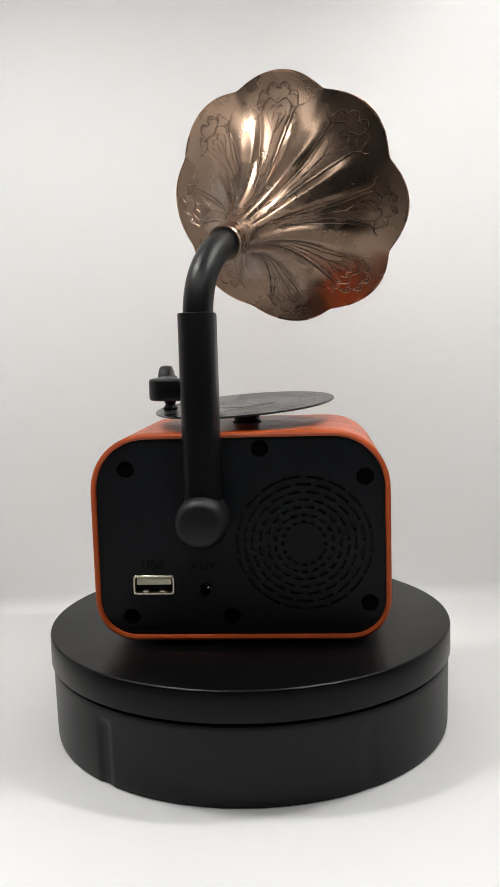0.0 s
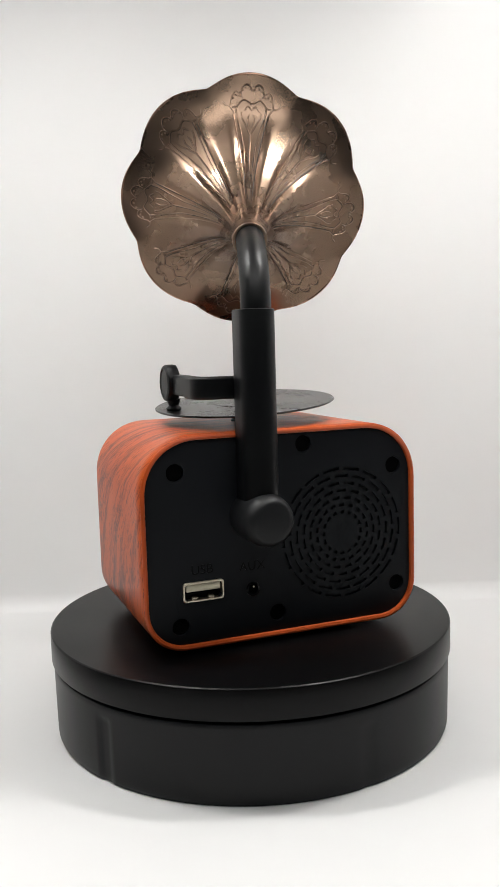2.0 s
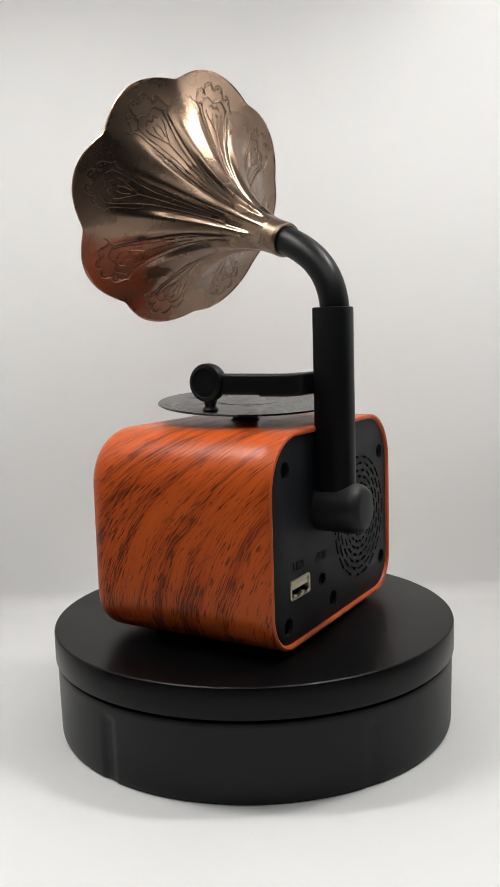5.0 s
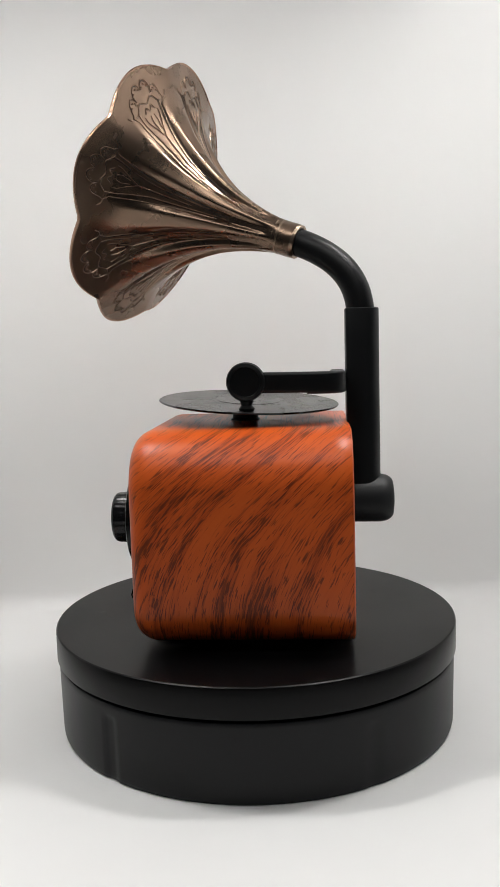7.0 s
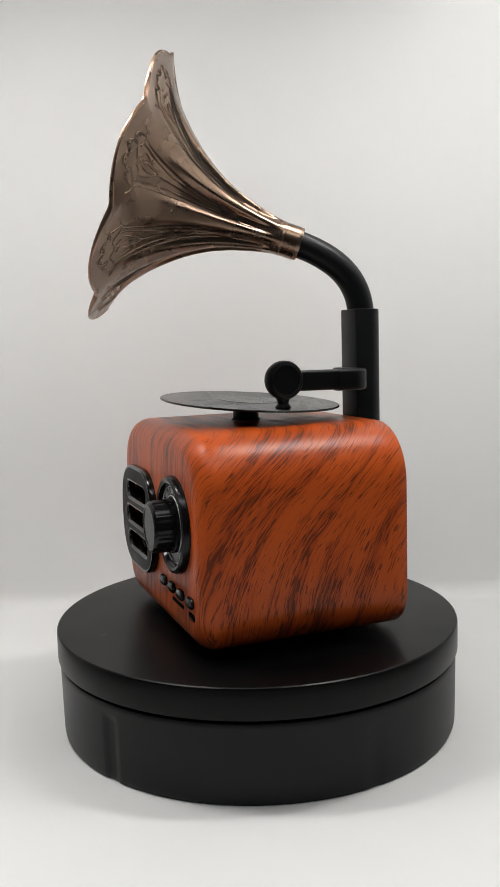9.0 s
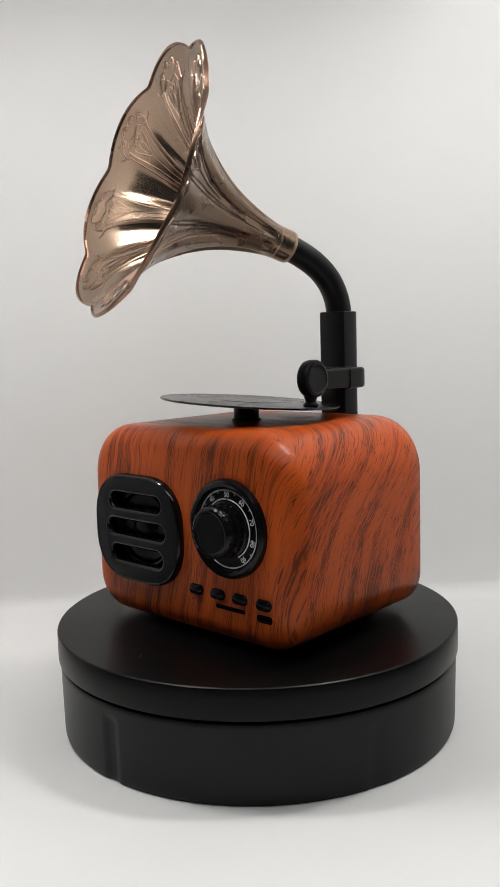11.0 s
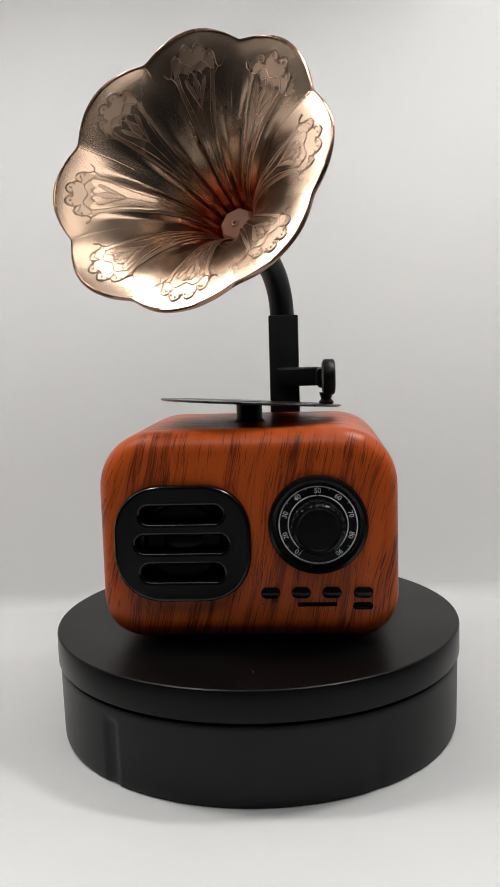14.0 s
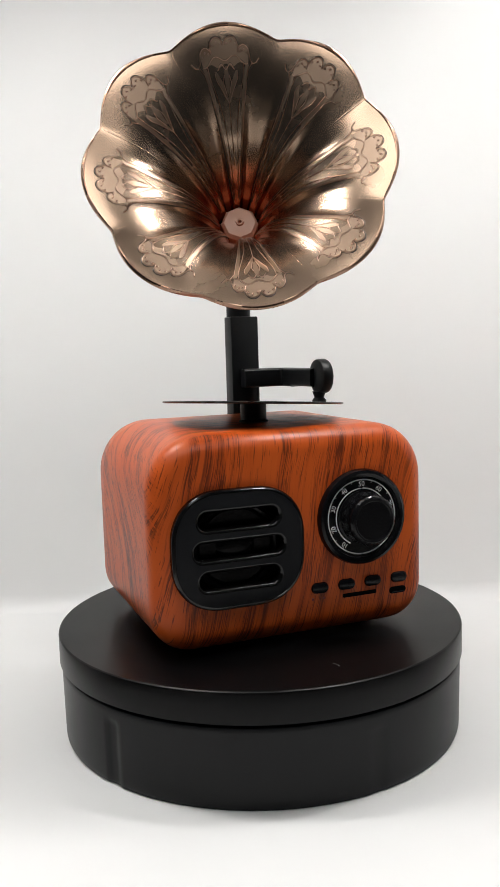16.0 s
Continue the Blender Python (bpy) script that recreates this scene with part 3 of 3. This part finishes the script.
def horn():
    nphi = 256
    vs = [0, 0.02, 0.05, 0.08, 0.1, 0.13] + [0.16 + 0.84 * (i / 44) for i in range(45)]
    ph = [2 * math.pi * i / nphi for i in range(nphi)]
    T = 0.35
    loops = [[horn_point(v, a, T) for a in ph] for v in vs]
    lip = [[horn_point(1.0, a, T * 0.7) + AXIS * 0.35 for a in ph], [horn_point(1.0, a, -T * 0.7) + AXIS * 0.35 for a in ph]]
    inner = [[horn_point(v, a, -T) for a in ph] for v in reversed(vs)]
    h = gpart("horn", loft(loops + lip + inner, False, False), BRONZE, None, "bronze horn of eight fluted petals", 40)
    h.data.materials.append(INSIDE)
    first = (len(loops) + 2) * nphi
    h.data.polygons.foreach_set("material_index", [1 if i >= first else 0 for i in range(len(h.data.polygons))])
    gpart("rim_bead", loft([[horn_point(1.0, a, 0.62 * math.cos(q)) + AXIS * (0.2 + 0.55 * math.sin(q)) for a in ph] for q in [2 * math.pi * i / 10 for i in range(11)]], False, False), COPPER, h, "thin rolled copper-toned rim")
    # collar rings where the horn takes the neck
    turn = Matrix.Translation(THROAT) @ AXIS.to_track_quat("Z", "Y").to_matrix().to_4x4()
    gpart("collar", lathe([(4.7, -1.2), (5.45, -1.2), (5.6, -0.95), (5.6, 4.6), (5.75, 4.9), (5.75, 5.6), (5.6, 5.9), (5.6, 6.4), (5.8, 6.7), (5.8, 7.5), (5.6, 7.8), (5.6, 9.6), (5.5, 10.0)], 48, turn), COLLAR, h, "plain bronze collar")
    gpart("nozzle", lathe([(0, 20.2), (0.6, 20.2), (0.6, 21.4), (1.3, 21.6), (1.5, 21.0), (5.2, 20.6), (6.2, 19.4), (6.3, 15.0), (0, 15.0)], 8, turn), PLUG, h, "faceted copper plug with a small bore", 20)
    for k in range(8):
        a = (k + 0.5) * math.pi / 4
        bm = bmesh.new()
        ribbon(bm, [(0.80 + 0.19 * i / 8, a) for i in range(9)], -1, 0.5, 0.0, 0.12)
        gpart("crease", bm, INSIDE, h, "soft crease between two petals", 60)
    for side, nm in ((1, "outer_flower"), (-1, "inner_flower")):
        for k in range(8):
            lines = [[on_petal(w, u, k) for w, u in line] for line in motif()]
            bm = bmesh.new()
            for line in lines:
                ribbon(bm, line, side, 0.2, 0.0, 0.28)
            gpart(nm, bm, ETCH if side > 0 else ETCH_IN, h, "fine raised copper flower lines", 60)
            # a flat dark brown strip runs along one side of each line
            bm = bmesh.new()
            for line in lines:
                ribbon(bm, line, side, 0.22 if side > 0 else 0.17, 0.36, 0.03)
            gpart("groove", bm, DARK_LINE, h, "dark thin strip beside the lines", 60)
            if side < 0:
                gpart("etched_fill", etched(k), FROST, h, "frosted copper flower head", 60)


horn()


def record_and_arm():
    # the spindle leans the record a little off level
    nrm = Vector((-0.058, -0.055, 1)).normalized()
    turn = Matrix.Translation((0.3, 0.2, 108.9)) @ nrm.to_track_quat("Z", "Y").to_matrix().to_4x4()
    prof = [(0, -0.35), (30.3, -0.35), (30.7, -0.1), (30.7, 0.15), (30.4, 0.35)]
    r = 29.5
    while r > 12:
        prof += [(r, 0.35), (r - 0.35, 0.31), (r - 0.7, 0.35)]
        r -= 1.1
    prof += [(11, 0.35), (10.6, 0.5), (0, 0.5)]
    rec = gpart("record", lathe(prof, 128, turn), surface("black grooved record plastic", (0.008, 0.008, 0.008), 0.27, relief=0.03), None, "small black grooved record, slightly tilted", 15)
    gpart("spindle", lathe([(0, 102.3), (5.0, 102.3), (5.0, 103.0), (4.4, 103.4), (4.4, 109), (0, 109)], 32, Matrix.Translation((0.8, 1.6, 0))), POST, None, "short black spindle block")
    # tonearm: out from the post, round the bend, forward to the head
    def bar(path, w, h):
        pts = [Vector(p) for p in path]
        loops = []
        for i, p in enumerate(pts):
            d = (pts[min(i + 1, len(pts) - 1)] - pts[max(i - 1, 0)]).normalized()
            s = d.cross(Vector((0, 0, 1))).normalized()
            loops.append([p + s * a + Vector((0, 0, 1)) * b for a, b in round_rect(-w / 2, w / 2, -h / 2, h / 2, 1.0, 1.0, 4)])
        return loft(loops)
    bend = [(-21.3 - 3.9 * math.sin(a), -29.9 + 3.9 - 3.9 * math.cos(a), 116.0) for a in [radians(9 * i) for i in range(11)]]
    arm = gpart("tonearm", bar([(-8.0, -29.9, 116.0), (-14, -29.9, 116.0)] + bend + [(-25.2, -20, 116.0)], 4.9, 6.9), POST, None, "angular black tonearm bent round the post")
    gpart("arm_tube", bar([(-25.0, -21, 116.2), (-25.0, -10, 116.3), (-24.8, -2, 116.4)], 4.6, 6.5), POST, arm)
    gpart("head", lathe([(0, -2.4), (4.6, -2.4), (5.9, -1.8), (6.1, -1.0), (6.1, 1.2), (5.7, 1.9), (4.7, 2.2), (4.5, 1.9), (0, 1.9)], 40,
                        Matrix.Translation((-26.4, -1.0, 116.8)) @ Matrix.Rotation(radians(-90), 4, "Y")), POST, arm, "round black pickup head")
    gpart("stylus", lathe([(0, 107.4), (2.2, 107.4), (2.6, 108.4), (1.7, 109.4), (2.4, 111.6), (0, 111.8)], 20, Matrix.Translation((-25.4, -1.0, 0))), POST, arm, "stub stylus touching the record")


record_and_arm()


def front_side():
    Y = 34.6
    plate = gpart("grille", slab(grille_outline, Y - 0.6, Y + 2.2, 0.7), GRILLE, None, "black plastic speaker grille with three slots")
    cutters = []
    rows = ((77.3, 27.5), (68.2, 30.5), (59.1, 27.5))
    for z, w in rows:
        cutters.append(gpart("cut", slab(pill(20.3, z, w, 7.3), Y - 2, Y + 4, 0.01), HOLE))
    cut(plate, cutters)
    for z, w in rows:
        loops = [[(a, Y - 0.8, b) for a, b in pill(20.3, z, w, 7.3)(1.05)]]
        for q in range(9):
            ang = radians(90 - 90 * q / 8)
            loops.append([(a, Y + 1.15 + 1.12 * math.cos(ang), b) for a, b in pill(20.3, z, w, 7.3)(1.1 * math.sin(ang) - 0.05)])
        gpart("slot_lip", loft(loops, False, False), LIP, plate, "glossy lip round a slot")
    gpart("grille_rim", loft([[(x, y, z) for x, z in grille_outline(i)] for i, y in ((-0.45, Y - 0.3), (-0.45, Y + 1.3), (-0.3, Y + 1.9), (0.1, Y + 2.28), (0.55, Y + 2.32), (0.75, Y + 2.1))], False, False), LIP, plate, "glossy black rim of the grille")
    # the small driver behind the slots: black baffle, rolled surround, cone with a domed cap
    driver = gpart("driver", slab(lambda i: grille_outline(i + 2.7), Y - 9.0, Y - 2.6, 0.2), HOLE, plate, "black speaker driver behind the slots")
    gpart("surround", lathe([(14.6, -2.7), (14.2, -1.9), (13.3, -1.5), (12.4, -1.9), (12.0, -2.7)], 64, facing(20.3, Y, 68.2)), SLOT, driver, "semi-gloss rolled surround")
    gpart("cone", lathe([(11.8, -2.65), (11.4, -2.3), (6.2, -2.5), (5.4, -1.9), (3.6, -1.3), (1.8, -1.05), (0, -1.0)], 48, facing(20.3, Y, 68.2)), SLOT, driver, "black cone with a domed cap")
    # tuning dial
    cx, cz = -21.6, 73.5
    dial = gpart("dial", lathe([(0, -0.5), (15.3, -0.5), (15.3, 1.2), (14.9, 2.1), (14.0, 2.5), (13.1, 2.2), (12.7, 1.3), (12.6, 0.9), (0, 0.9)], 72, facing(cx, Y, cz)), GLOSSY, None, "gloss black tuning dial with a white scale")
    for r0, a0, a1 in ((11.9, 0, 360), (9.1, -62, 242)):
        pts = [(cx - r0 * math.cos(radians(a0 + (a1 - a0) * i / 90)), Y + 0.93, cz + r0 * math.sin(radians(a0 + (a1 - a0) * i / 90))) for i in range(91)]
        gpart("scale_line", tube(pts, 0.21, 6), WHITE_INK, dial, "white printed scale line")
    for k in range(17):
        a = radians(-144 + 18 * k)
        ln = 0.55 if k % 2 == 0 else 0.8
        bm = tube([(cx - r * math.sin(a), Y + 0.93, cz + r * math.cos(a)) for r in (11.9, 11.9 - ln)], 0.1, 5)
        gpart("tick", bm, WHITE_INK, dial)
    for k, text in enumerate(("10", "20", "30", "40", "50", "60", "70", "80", "90")):
        a = radians(-144 + 36 * k)
        m = Matrix.Translation(((cx - 10.45 * math.sin(a)) * 0.001, (Y + 0.95) * 0.001, (cz + 10.45 * math.cos(a) - LIFT) * 0.001))
        m = m @ Matrix.Rotation(radians(180), 4, "Z") @ Matrix.Rotation(radians(90), 4, "X") @ Matrix.Rotation(-a, 4, "Z")
        lettering(text, 0.0022, 0.00004, m, WHITE_INK, dial, "figure")
    bm = bmesh.new()
    rings = []
    for r, h, rib in ((8.6, 0.9, 0.0), (8.6, 2.0, 0.0), (8.2, 2.2, 0.16), (8.1, 7.0, 0.16), (7.85, 7.9, 0.08), (7.3, 8.5, 0.0), (6.7, 8.75, 0.0), (6.3, 8.7, 0.0), (6.0, 8.5, 0.0)):
        rings.append([bm.verts.new(((r - rib * (1 if (i // 2) % 2 else 0)) * math.cos(2 * math.pi * i / 96), (r - rib * (1 if (i // 2) % 2 else 0)) * math.sin(2 * math.pi * i / 96), h)) for i in range(96)])
    skin(bm, rings)
    bm.faces.new(rings[-1])
    bmesh.ops.transform(bm, matrix=facing(cx, Y, cz), verts=bm.verts)
    gpart("tuning_knob", bm, GLOSSY, dial, "ribbed gloss black knob", 25)
    # push buttons, card slot, charging port, pilot lights
    for x in (-6.6, -16.0, -25.4, -35.1):
        gpart("button", slab(pill(x, 52.2, 6.0, 3.5), Y - 0.4, Y + 1.4, 0.95), GLOSSY, None, "black pill-shaped push button")
    gpart("card_slot", slab(lambda i: round_rect(-27.0 + i, -14.9 - i, 47.7 + i, 49.0 - i, 0.3, 0.3, 2), Y - 0.4, Y + 0.12, 0.05), HOLE, None, "narrow black card slot")
    port = gpart("charging_port", slab(pill(-34.9, 47.8, 6.2, 2.3), Y - 0.4, Y + 0.12, 0.05), HOLE, None, "small black charging port")
    gpart("port_rim", slab(pill(-34.9, 47.25, 4.6, 0.6), Y, Y + 0.3, 0.1), GLOSSY, port)
    for x in (-4.3, -8.2):
        gpart("pilot_hole", lathe([(0, -0.3), (0.42, -0.3), (0.42, 0.1), (0, 0.1)], 12, facing(x, Y, 48.6)), RED_DOT, None, "tiny red pilot hole")


front_side()


# ---- what moves: the plate turns and carries the gramophone ----
# the motor runs steadily, 12.91 degrees a second
TURN = [(0.5 * k, -4.7 + 12.91 * 0.5 * k) for k in range(33)]


def motions():
    walk(GRAM, [(t, pose(0, 0, 0.035, 0, 0, a)) for t, a in TURN])
    walk(PLATE, [(t, pose(0, 0, 0, 0, 0, a)) for t, a in TURN])


motions()
